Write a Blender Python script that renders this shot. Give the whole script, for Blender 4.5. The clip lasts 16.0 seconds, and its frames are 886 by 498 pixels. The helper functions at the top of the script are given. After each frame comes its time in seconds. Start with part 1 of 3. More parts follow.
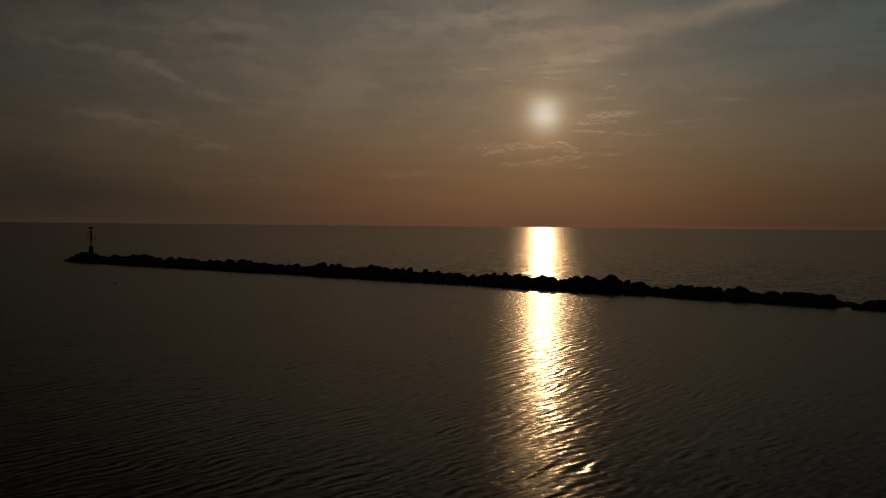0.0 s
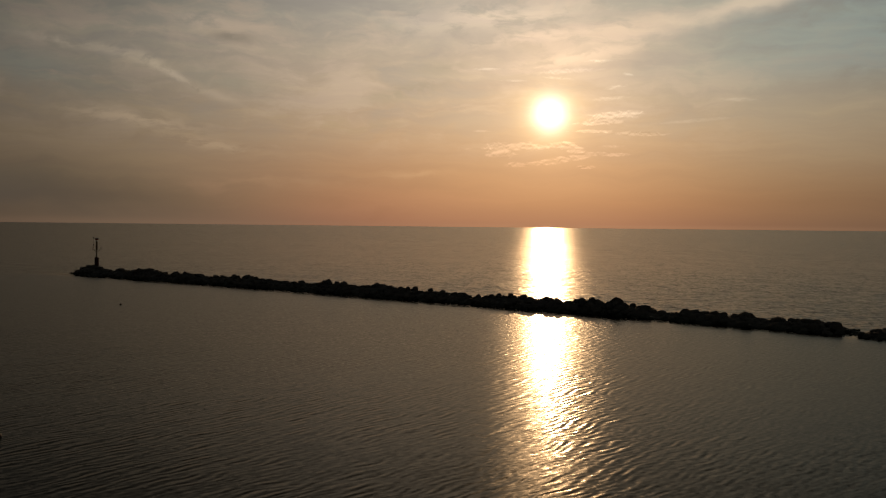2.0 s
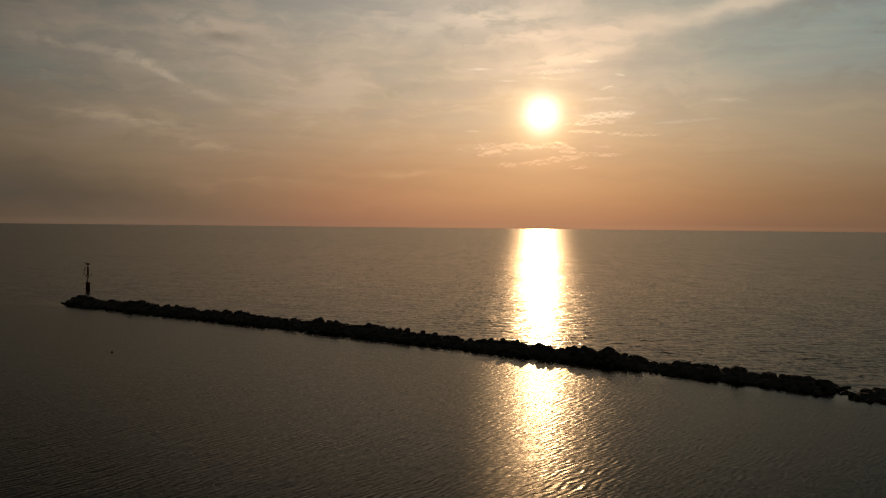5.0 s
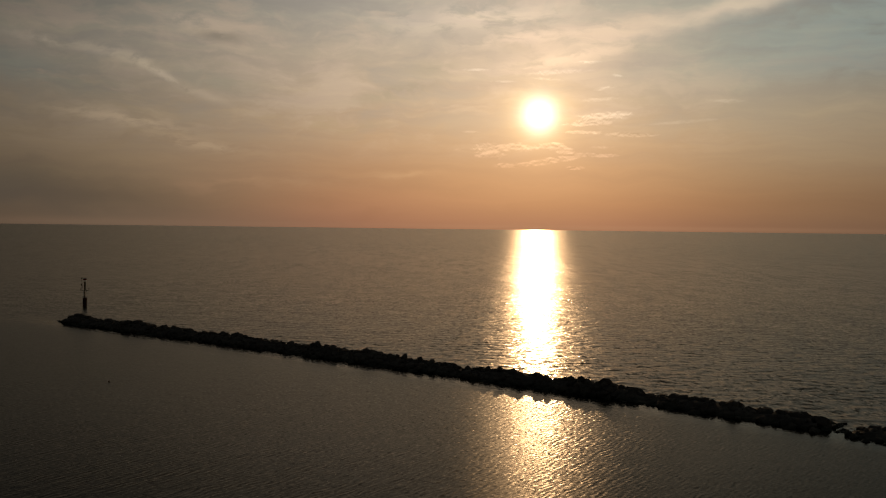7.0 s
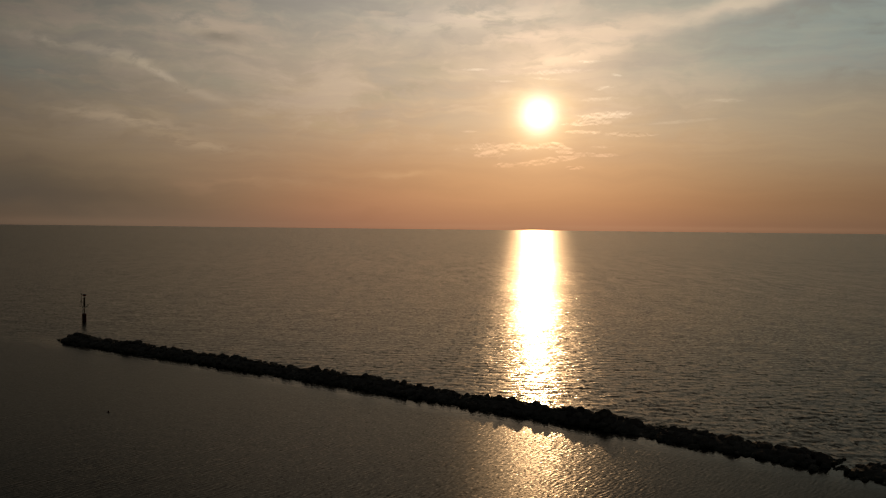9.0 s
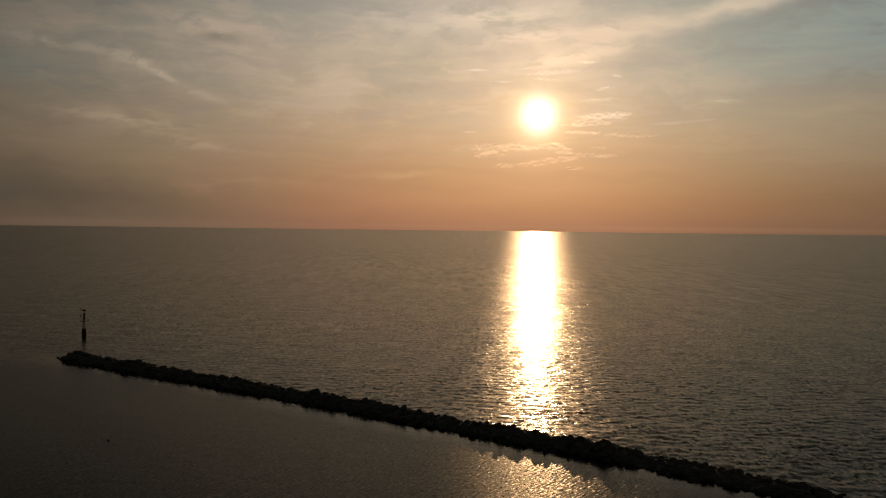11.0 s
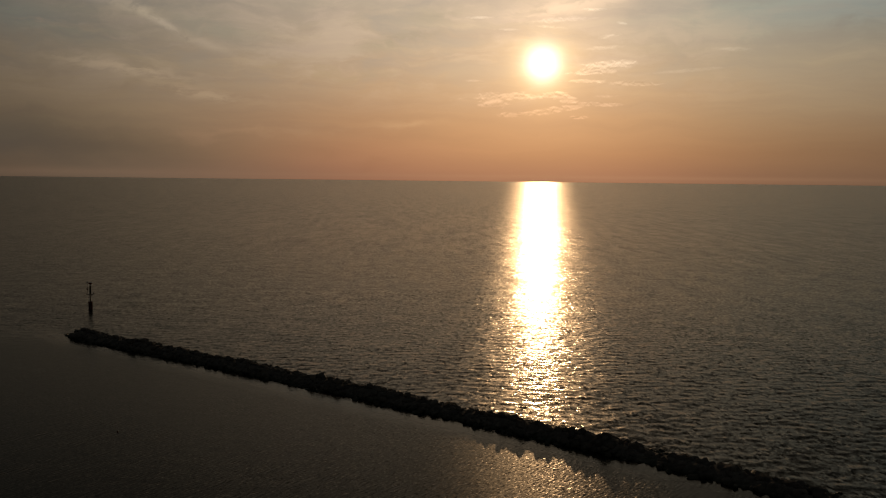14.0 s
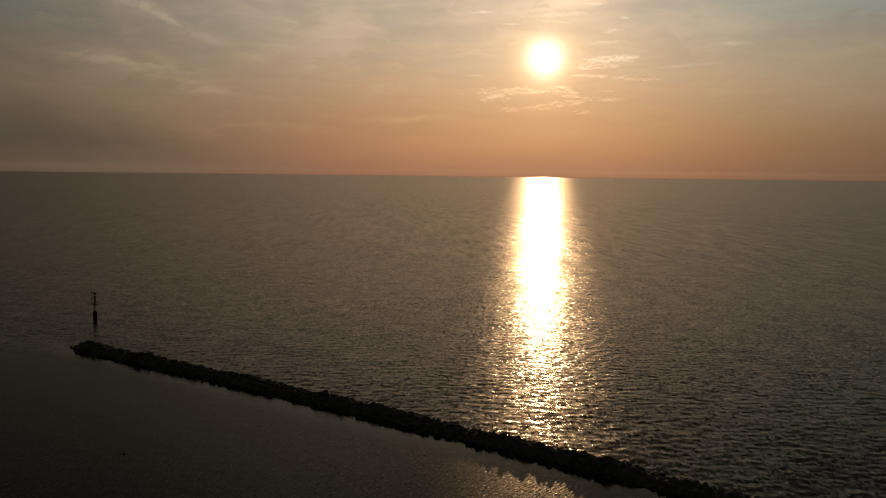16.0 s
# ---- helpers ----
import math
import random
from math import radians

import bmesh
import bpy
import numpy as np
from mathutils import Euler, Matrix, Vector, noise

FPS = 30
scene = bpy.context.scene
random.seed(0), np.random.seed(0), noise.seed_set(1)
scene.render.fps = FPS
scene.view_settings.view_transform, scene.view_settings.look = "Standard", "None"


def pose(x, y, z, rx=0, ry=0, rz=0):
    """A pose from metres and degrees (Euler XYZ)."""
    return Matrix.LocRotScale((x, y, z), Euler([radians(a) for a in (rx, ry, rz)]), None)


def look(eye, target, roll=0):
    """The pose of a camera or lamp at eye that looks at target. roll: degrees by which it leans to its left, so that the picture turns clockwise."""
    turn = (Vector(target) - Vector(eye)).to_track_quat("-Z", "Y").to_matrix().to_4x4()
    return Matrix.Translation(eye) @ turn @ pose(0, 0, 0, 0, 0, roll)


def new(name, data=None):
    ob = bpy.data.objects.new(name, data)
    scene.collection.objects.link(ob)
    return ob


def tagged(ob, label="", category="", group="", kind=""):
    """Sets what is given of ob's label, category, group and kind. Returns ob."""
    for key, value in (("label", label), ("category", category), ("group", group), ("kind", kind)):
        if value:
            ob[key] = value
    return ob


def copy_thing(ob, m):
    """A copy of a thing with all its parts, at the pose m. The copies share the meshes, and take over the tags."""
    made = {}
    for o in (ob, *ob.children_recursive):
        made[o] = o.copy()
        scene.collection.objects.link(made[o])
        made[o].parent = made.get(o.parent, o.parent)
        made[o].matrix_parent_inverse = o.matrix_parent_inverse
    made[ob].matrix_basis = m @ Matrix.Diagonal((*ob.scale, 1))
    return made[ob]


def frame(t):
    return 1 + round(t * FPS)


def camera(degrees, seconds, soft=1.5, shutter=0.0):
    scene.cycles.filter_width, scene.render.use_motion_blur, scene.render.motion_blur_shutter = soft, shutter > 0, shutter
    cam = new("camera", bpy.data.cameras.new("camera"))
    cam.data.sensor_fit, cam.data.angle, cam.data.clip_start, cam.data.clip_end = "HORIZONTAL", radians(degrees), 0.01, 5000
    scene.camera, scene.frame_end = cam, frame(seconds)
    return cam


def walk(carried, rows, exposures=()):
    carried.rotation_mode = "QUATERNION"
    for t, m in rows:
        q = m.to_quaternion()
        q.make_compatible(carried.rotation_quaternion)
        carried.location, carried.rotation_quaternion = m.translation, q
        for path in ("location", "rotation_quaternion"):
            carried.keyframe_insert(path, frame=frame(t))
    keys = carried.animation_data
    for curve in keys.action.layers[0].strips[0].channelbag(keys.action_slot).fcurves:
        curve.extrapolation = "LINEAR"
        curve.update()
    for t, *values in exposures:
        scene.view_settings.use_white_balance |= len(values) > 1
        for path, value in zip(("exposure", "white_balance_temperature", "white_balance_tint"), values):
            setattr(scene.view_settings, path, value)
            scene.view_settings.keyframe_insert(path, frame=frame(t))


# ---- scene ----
# ------------------------------------------------------------ camera and walk
cam = camera(50.0, 16.0, soft=1.2)
PATH = [
    (0, pose(0.002, -0.000, 6.175, 88.652, -0.533, 0.013)),
    (0.5, pose(0.001, 0.096, 6.350, 88.647, -0.547, 0.108)),
    (1, pose(-0.009, 0.065, 6.892, 88.667, -0.595, 0.163)),
    (1.5, pose(-0.032, 0.066, 7.623, 88.658, -0.610, 0.293)),
    (2, pose(-0.060, 0.059, 8.398, 88.649, -0.609, 0.303)),
    (2.5, pose(-0.063, 0.131, 9.213, 88.639, -0.613, 0.308)),
    (3, pose(-0.018, 0.178, 10.026, 88.632, -0.616, 0.280)),
    (3.5, pose(-0.019, 0.205, 10.750, 88.670, -0.612, 0.169)),
    (4, pose(-0.082, 0.171, 11.567, 88.662, -0.624, 0.034)),
    (6.5, pose(-0.131, 0.132, 15.542, 88.677, -0.615, -0.341)),
    (7, pose(-0.170, 0.106, 16.267, 88.690, -0.690, -0.341)),
    (7.5, pose(-0.184, 0.091, 17.083, 88.685, -0.689, -0.338)),
    (8, pose(-0.187, 0.071, 17.844, 88.675, -0.677, -0.358)),
    (8.5, pose(-0.188, 0.090, 18.559, 88.690, -0.621, -0.365)),
    (9, pose(-0.163, 0.165, 19.339, 88.681, -0.634, -0.365)),
    (9.5, pose(-0.160, 0.235, 20.079, 88.701, -0.677, -0.377)),
    (11.8, pose(-0.305, 0.204, 23.521, 88.711, -0.679, -0.379)),
    (12, pose(-0.330, 0.178, 23.854, 88.711, -0.703, -0.360)),
    (12.25, pose(-0.361, 0.146, 24.270, 88.631, -0.732, -0.337)),
    (12.5, pose(-0.392, 0.114, 24.687, 88.211, -0.762, -0.313)),
    (13, pose(-0.380, 0.001, 25.408, 87.366, -0.752, -0.268)),
    (13.5, pose(-0.303, -0.055, 26.119, 86.522, -0.652, -0.210)),
    (14, pose(-0.292, -0.081, 26.871, 85.682, -0.633, -0.170)),
    (14.5, pose(-0.351, -0.126, 27.699, 85.309, -0.635, -0.116)),
    (15, pose(-0.426, -0.196, 28.511, 85.352, -0.660, -0.063)),
    (15.5, pose(-0.468, -0.400, 29.214, 85.368, -0.693, -0.074)),
    (16, pose(-0.423, -0.690, 29.985, 85.371, -0.648, -0.040)),
]
walk(cam, PATH, exposures=[(0.0, -1.85), (0.5, -0.78), (1.0, -0.05), (1.4, 0.0), (16.0, 0.0)])

SUN_AZ, SUN_EL = 6.03, 6.76          # degrees east of +y, and above the horizon


# ------------------------------------------------------------ node helpers
class Nodes:
    """Short hand for building node trees."""

    def __init__(self, tree):
        self.tree = tree
        tree.nodes.clear()

    def add(self, kind, **sockets):
        node = self.tree.nodes.new(kind)
        for key, value in sockets.items():
            self.put(node.inputs[key.replace("_", " ")], value)
        return node

    def put(self, socket, value):
        if isinstance(value, bpy.types.NodeSocket):
            self.tree.links.new(value, socket)
        else:
            socket.default_value = value

    def math(self, op, a, b=0.0, c=0.0):
        node = self.tree.nodes.new("ShaderNodeMath")
        node.operation = op
        for socket, value in zip(node.inputs, (a, b, c)):
            self.put(socket, value)
        return node.outputs[0]

    def vec(self, op, a, b=(0, 0, 0), scale=1.0):
        node = self.tree.nodes.new("ShaderNodeVectorMath")
        node.operation = op
        self.put(node.inputs[0], a)
        self.put(node.inputs[1], b)
        if op == "SCALE":
            self.put(node.inputs["Scale"], scale)
        return node.outputs["Value"] if op in ("DOT_PRODUCT", "LENGTH") else node.outputs["Vector"]

    def combine(self, x, y, z):
        return self.add("ShaderNodeCombineXYZ", X=x, Y=y, Z=z).outputs[0]

    def noise(self, vector, scale, detail=3.0, rough=0.5, distortion=0.0):
        return self.add("ShaderNodeTexNoise", Vector=vector, Scale=scale, Detail=detail, Roughness=rough, Distortion=distortion)

    def smooth(self, value, lo, hi, a=0.0, b=1.0):
        node = self.tree.nodes.new("ShaderNodeMapRange")
        node.interpolation_type = "SMOOTHSTEP"
        for socket, v in zip(node.inputs, (value, lo, hi, a, b)):
            self.put(socket, v)
        return node.outputs[0]

    def mix(self, fac, a, b, blend="MIX"):
        node = self.tree.nodes.new("ShaderNodeMix")
        node.data_type, node.blend_type, node.clamp_result = "RGBA", blend, False
        self.put(node.inputs[0], fac)
        self.put(node.inputs[6], a)
        self.put(node.inputs[7], b)
        return node.outputs[2]

    def ramp(self, fac, stops):
        node = self.tree.nodes.new("ShaderNodeValToRGB")
        el = node.color_ramp.elements
        el[0].position, el[0].color = stops[0][0], (*stops[0][1], 1)
        el[1].position, el[1].color = stops[-1][0], (*stops[-1][1], 1)
        for p, c in stops[1:-1]:
            el.new(p).color = (*c, 1)
        self.put(node.inputs[0], fac)
        return node.outputs[0]


# ------------------------------------------------------------ sky and sun
def build_world():
    world = bpy.data.worlds.new("evening_sky")
    world.use_nodes = True
    scene.world = world
    n = Nodes(world.node_tree)
    way = n.vec("NORMALIZE", n.add("ShaderNodeTexCoord").outputs["Generated"])
    sep = n.add("ShaderNodeSeparateXYZ", Vector=way)
    az = n.math("MULTIPLY", n.math("ARCTAN2", sep.outputs[0], sep.outputs[1]), 57.29578)
    el = n.math("MULTIPLY", n.math("ARCSINE", sep.outputs[2]), 57.29578)
    sun = (math.sin(radians(SUN_AZ)) * math.cos(radians(SUN_EL)), math.cos(radians(SUN_AZ)) * math.cos(radians(SUN_EL)), math.sin(radians(SUN_EL)))
    off = n.math("MULTIPLY", n.math("ARCCOSINE", n.math("MINIMUM", n.vec("DOT_PRODUCT", way, sun), 0.9999999)), 57.29578)

    # colour by height above the horizon
    up = n.math("DIVIDE", n.math("ADD", el, 1.0), 41.0)
    base = n.ramp(up, [(e, c) for e, c in (
        (0.0, (0.285, 0.128, 0.088)), (1.3 / 41, (0.290, 0.128, 0.087)), (2.5 / 41, (0.290, 0.131, 0.087)), (4.5 / 41, (0.312, 0.166, 0.112)),
        (7 / 41, (0.390, 0.268, 0.188)), (10 / 41, (0.425, 0.340, 0.265)), (14 / 41, (0.36, 0.345, 0.30)), (20 / 41, (0.35, 0.31, 0.245)), (1.0, (0.31, 0.29, 0.25)))])
    # brighter towards the sun's side
    d = n.math("SUBTRACT", az, SUN_AZ)
    wide = n.smooth(d, -3.0, 3.0, 18.5, 14.1)
    fall = n.math("EXPONENT", n.math("MULTIPLY", n.math("POWER", n.math("DIVIDE", n.math("ABSOLUTE", d), wide), 2.0), -0.5))
    fall = n.math("ADD", n.math("MULTIPLY", fall, 0.9), 0.10)
    col = n.mix(1.0, base, n.combine(fall, fall, fall), "MULTIPLY")

    # greyer air on the side away from the sun
    grey = n.math("MULTIPLY", n.smooth(az, -3.0, -21.0), n.smooth(el, 9.0, 3.0, 0.25, 0.75))
    ash = n.mix(n.smooth(el, 3.5, 9.5), (0.375, 0.293, 0.203, 1), (0.315, 0.315, 0.248, 1))
    col = n.mix(grey, col, n.vec("SCALE", ash, scale=n.math("MULTIPLY", fall, n.smooth(el, 0.0, 6.0, 0.75, 1.0))))

    # every cloud edge wanders a little
    drift = n.noise(n.combine(az, n.math("MULTIPLY", el, 1.8), 7.0), 0.22, 4.0, 0.55).outputs["Color"]
    drift = n.add("ShaderNodeSeparateXYZ", Vector=n.vec("SUBTRACT", drift, (0.5, 0.5, 0.5)))
    caz = n.math("ADD", az, n.math("MULTIPLY", drift.outputs[0], 3.0))
    cel = n.math("ADD", el, n.math("MULTIPLY", drift.outputs[1], 1.8))

    faz = n.math("ADD", az, n.math("MULTIPLY", drift.outputs[0], 1.2))
    fel = n.math("ADD", el, n.math("MULTIPLY", drift.outputs[1], 0.55))
    WANDER = {"much": (caz, cel), "little": (faz, fel), "none": (az, el)}

    def blob(a, e, sa, se, turn=0.0, wander="much"):
        """A soft oval round (a, e)."""
        c, s = math.cos(radians(turn)), math.sin(radians(turn))
        x, y = WANDER[wander]
        da, de = n.math("SUBTRACT", x, a), n.math("SUBTRACT", y, e)
        u = n.math("ADD", n.math("MULTIPLY", da, c / sa), n.math("MULTIPLY", de, s / sa))
        v = n.math("ADD", n.math("MULTIPLY", da, -s / se), n.math("MULTIPLY", de, c / se))
        return n.math("EXPONENT", n.math("MULTIPLY", n.math("ADD", n.math("MULTIPLY", u, u), n.math("MULTIPLY", v, v)), -1.0))

    def layer(col, mask, colour, noise_lo=0.35, noise_hi=0.65, scale=0.6, detail=5.0, amount=1.0, stretch=2.6):
        at = n.combine(caz, n.math("MULTIPLY", cel, stretch), 11.0 + scale)
        cloud = n.noise(at, scale, detail, 0.58, 0.1).outputs["Fac"]
        fac = n.math("MULTIPLY", n.math("MULTIPLY", mask, amount), n.smooth(cloud, noise_lo, noise_hi))
        return n.mix(n.math("MINIMUM", fac, 1.0), col, (*colour, 1))

    # clear, bluer air on the far side of the streak
    clear = n.math("MULTIPLY", n.smooth(az, 7.0, 19.0), n.smooth(n.math("SUBTRACT", el, n.math("MULTIPLY", az, 0.05)), 4.0, 9.5))
    clear = n.math("MULTIPLY", clear, n.smooth(el, 21.0, 13.5))
    col = n.mix(n.math("MULTIPLY", clear, 0.85), col, (0.198, 0.252, 0.240, 1))

    # thin high veil, drawn out sideways
    flat = n.combine(caz, n.math("MULTIPLY", cel, 2.6), 3.0)
    veil = n.noise(flat, 0.13, 6.0, 0.58, 0.25).outputs["Fac"]
    fine = n.noise(flat, 0.5, 6.0, 0.62, 0.2).outputs["Fac"]
    high = n.smooth(el, 3.0, 9.0)
    open_sky = n.math("SUBTRACT", 1.0, n.math("MULTIPLY", clear, 0.75))
    lit = n.math("MULTIPLY", n.smooth(n.math("ADD", n.math("MULTIPLY", veil, 0.65), n.math("MULTIPLY", fine, 0.35)), 0.46, 0.62), n.math("MULTIPLY", n.math("MULTIPLY", high, 0.6), open_sky))
    gap = n.math("MULTIPLY", n.smooth(veil, 0.52, 0.36), n.math("MULTIPLY", high, 0.55))
    shine = n.vec("SCALE", (0.56, 0.435, 0.338), scale=fall)
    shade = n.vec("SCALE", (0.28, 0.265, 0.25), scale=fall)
    col = n.mix(gap, col, shade)
    col = n.mix(lit, col, shine)

    # dusk-grey hollows
    col = layer(col, blob(-23.2, 8.6, 4.2, 1.0, -10.0, "little"), (0.105, 0.112, 0.098), 0.2, 0.5, 0.4, 4.0, 0.75)
    col = layer(col, blob(-13.0, 8.3, 2.6, 0.7, -10.0, "little"), (0.19, 0.183, 0.150), 0.25, 0.55, 0.5, 5.0, 0.6)
    col = layer(col, blob(-13.2, 11.05, 2.1, 0.55, -12.0, "little"), (0.36, 0.285, 0.215), 0.3, 0.55, 0.6, 5.0, 0.8)
    col = layer(col, blob(-13.0, 10.85, 1.2, 0.30, -6.0, "little"), (0.185, 0.160, 0.13), 0.25, 0.48, 0.8, 5.0, 0.95)
    col = layer(col, blob(-2.6, 8.0, 2.6, 0.42, 12.0, "little"), (0.27, 0.236, 0.184), 0.3, 0.52, 0.6, 5.0, 0.8)
    col = layer(col, blob(-0.4, 9.4, 1.7, 0.45, 6.0, "little"), (0.29, 0.262, 0.212), 0.3, 0.52, 0.6, 5.0, 0.75)
    col = layer(col, blob(-1.4, 12.15, 2.1, 0.6, 16.0, "little"), (0.27, 0.262, 0.248), 0.25, 0.5, 0.5, 5.0, 0.85)
    col = layer(col, blob(1.6, 12.95, 1.8, 0.45, 6.0, "little"), (0.30, 0.29, 0.27), 0.25, 0.55, 0.5, 5.0, 0.6)
    col = layer(col, blob(4.8, 10.75, 1.3, 0.24, -4.0, "little"), (0.42, 0.345, 0.27), 0.3, 0.5, 0.7, 5.0, 0.7)
    col = layer(col, blob(9.0, 12.8, 1.7, 0.6, 10.0, "little"), (0.34, 0.31, 0.268), 0.35, 0.6, 0.5, 5.0, 0.6)
    # long bright streak that rises away from the sun, and the cirrus over the sun
    col = layer(col, blob(15.5, 12.35, 9.5, 0.62, 12.5), (0.56, 0.46, 0.355), 0.15, 0.55, 0.25, 5.0, 0.85)
    col = layer(col, blob(8.5, 11.0, 4.5, 0.9, 11.0), (0.66, 0.505, 0.38), 0.3, 0.55, 0.45, 6.0, 0.9)
    col = layer(col, blob(5.6, 11.3, 3.6, 0.45, 5.0, "little"), (0.70, 0.53, 0.41), 0.36, 0.58, 0.6, 6.0, 0.85)
    col = layer(col, blob(7.4, 10.05, 3.4, 0.42, 8.0, "little"), (0.76, 0.565, 0.42), 0.36, 0.58, 0.7, 6.0, 0.9, 3.5)
    col = layer(col, blob(3.0, 12.4, 5.0, 0.9, 6.0), (0.66, 0.53, 0.42), 0.36, 0.56, 0.45, 6.0, 0.8)
    # slanting lit streaks away from the sun
    col = layer(col, blob(-16.5, 8.72, 2.0, 0.27, -27.0, "little"), (0.35, 0.285, 0.215), 0.3, 0.6, 0.9, 6.0, 0.9, 2.0)
    col = layer(col, blob(-18.9, 9.55, 1.6, 0.26, -15.0, "little"), (0.29, 0.238, 0.18), 0.3, 0.6, 0.9, 6.0, 0.9, 2.0)
    col = layer(col, blob(-13.6, 7.5, 1.3, 0.24, -18.0, "little"), (0.33, 0.262, 0.195), 0.3, 0.6, 0.9, 6.0, 0.7, 2.0)
    col = layer(col, blob(-21.4, 9.95, 2.6, 0.3, -8.0, "little"), (0.235, 0.197, 0.152), 0.3, 0.62, 0.8, 6.0, 0.85, 2.0)
    col = layer(col, blob(-13.0, 11.6, 3.0, 0.4, -8.0), (0.38, 0.30, 0.23), 0.35, 0.55, 0.6, 5.0, 0.7)
    col = layer(col, blob(-17.6, 5.8, 3.4, 0.36, -7.5, "little"), (0.30, 0.225, 0.155), 0.34, 0.6, 0.7, 6.0, 0.85, 4.5)
    col = layer(col, blob(-14.0, 4.65, 2.4, 0.32, -8.0, "little"), (0.31, 0.222, 0.148), 0.36, 0.64, 0.8, 6.0, 0.9, 4.5)
    col = layer(col, blob(-8.0, 6.2, 6.0, 0.5, -4.0), (0.30, 0.225, 0.15), 0.45, 0.62, 0.5, 5.0, 0.5, 3.5)
    # olive haze between
    haze = n.math("MULTIPLY", n.smooth(az, 9.0, 22.0), n.math("MULTIPLY", n.smooth(el, 1.5, 4.5), n.smooth(el, 9.5, 6.5)))
    col = n.mix(n.math("MULTIPLY", haze, 0.5), col, (0.285, 0.235, 0.165, 1))
    col = layer(col, blob(12.4, 9.7, 2.2, 1.0, 14.0, "little"), (0.275, 0.264, 0.243), 0.2, 0.5, 0.4, 4.0, 0.75)
    # duller towards the low sky beyond the sun
    low = n.math("MULTIPLY", n.smooth(az, 9.0, 24.0), n.smooth(el, 6.0, 2.0))
    col = n.mix(n.math("MULTIPLY", low, 0.55), col, (0.17, 0.106, 0.068, 1))
    # low dusky bank
    col = layer(col, blob(-25.0, 2.1, 10.0, 1.35, -5.0), (0.060, 0.051, 0.044), 0.1, 0.45, 0.3, 4.0, 1.0)
    col = layer(col, blob(-18.0, 0.10, 14.0, 0.24, 0.0, "none"), (0.19, 0.115, 0.076), 0.1, 0.5, 0.3, 3.0, 0.3)
    col = layer(col, blob(10.0, 0.08, 16.0, 0.12, 0.0, "none"), (0.40, 0.22, 0.125), 0.1, 0.5, 0.3, 3.0, 0.2)
    col = layer(col, blob(-2.6, 3.25, 1.6, 0.20, 0.0), (0.30, 0.165, 0.11), 0.3, 0.5, 0.6, 4.0, 0.8)
    col = layer(col, blob(-9.0, 2.6, 6.0, 0.5, 3.0), (0.27, 0.16, 0.105), 0.35, 0.6, 0.4, 4.0, 0.5)
    col = layer(col, blob(0.0, 1.7, 6.5, 1.1, 5.0, "little"), (0.315, 0.146, 0.098), 0.2, 0.55, 0.4, 4.0, 0.55)
    col = layer(col, blob(-2.0, 3.1, 1.8, 0.16, 4.0), (0.36, 0.205, 0.13), 0.3, 0.55, 0.6, 4.0, 0.7)

    # glow round the sun, and the sun itself behind thin cloud
    halo = n.math("EXPONENT", n.math("DIVIDE", off, -1.45))
    col = n.mix(1.0, col, n.vec("SCALE", (0.62, 0.355, 0.18), scale=halo), "ADD")
    far = n.math("EXPONENT", n.math("DIVIDE", off, -4.5))
    col = n.mix(1.0, col, n.vec("SCALE", (0.066, 0.033, 0.019), scale=far), "ADD")
    ring = n.math("EXPONENT", n.math("MULTIPLY", n.math("POWER", n.math("DIVIDE", off, 1.5), 2.0), -1.0))
    col = n.mix(1.0, col, n.vec("SCALE", (0.36, 0.27, 0.07), scale=ring), "ADD")
    disc = n.math("EXPONENT", n.math("MULTIPLY", n.math("POWER", n.math("DIVIDE", off, 0.9), 2.1), -1.0))
    col = n.mix(1.0, col, n.vec("SCALE", (0.85, 1.0, 1.1), scale=disc), "ADD")

    # small cumulus and wisps round the sun: lit along their upper edges, dull underneath
    def billow(lift):
        return n.noise(n.combine(az, n.math("MULTIPLY", n.math("ADD", el, lift), 2.2), 31.6), 1.25, 7.0, 0.62, 0.35).outputs["Fac"]

    here, over = billow(0.0), billow(0.11)

    def puffs(col, ovals, base, relief, ragged=1.6, edge=(0.30, 0.72)):
        mask = None
        for oval in ovals:
            one = blob(*oval, "none")
            mask = n.math("ADD", mask, one) if mask else one
        depth = n.math("ADD", mask, n.math("MULTIPLY", n.math("SUBTRACT", here, 0.5), ragged))
        cover = n.math("MULTIPLY", n.smooth(depth, *edge), n.smooth(mask, 0.05, 0.3))
        light = n.math("MAXIMUM", n.math("MINIMUM", n.math("MULTIPLY", n.math("SUBTRACT", here, over), 7.0), 1.0), -1.0)
        gain = n.math("MULTIPLY", n.math("MULTIPLY", cover, 1.4), n.math("ADD", base, n.math("MULTIPLY", light, relief)))
        more = n.combine(n.math("ADD", 1.0, gain), n.math("ADD", 1.0, n.math("MULTIPLY", gain, 1.06)), n.math("ADD", 1.0, n.math("MULTIPLY", gain, 1.02)))
        return n.mix(1.0, col, more, "MULTIPLY")

    # heaped bank under the sun and its long curved foot
    col = puffs(col, ((3.2, 4.62, 1.15, 0.45, 0.0), (5.0, 4.88, 0.85, 0.22, -4.0), (6.5, 4.95, 0.65, 0.18, 3.0), (7.5, 4.68, 0.6, 0.32, -10.0)), 0.20, 0.24)
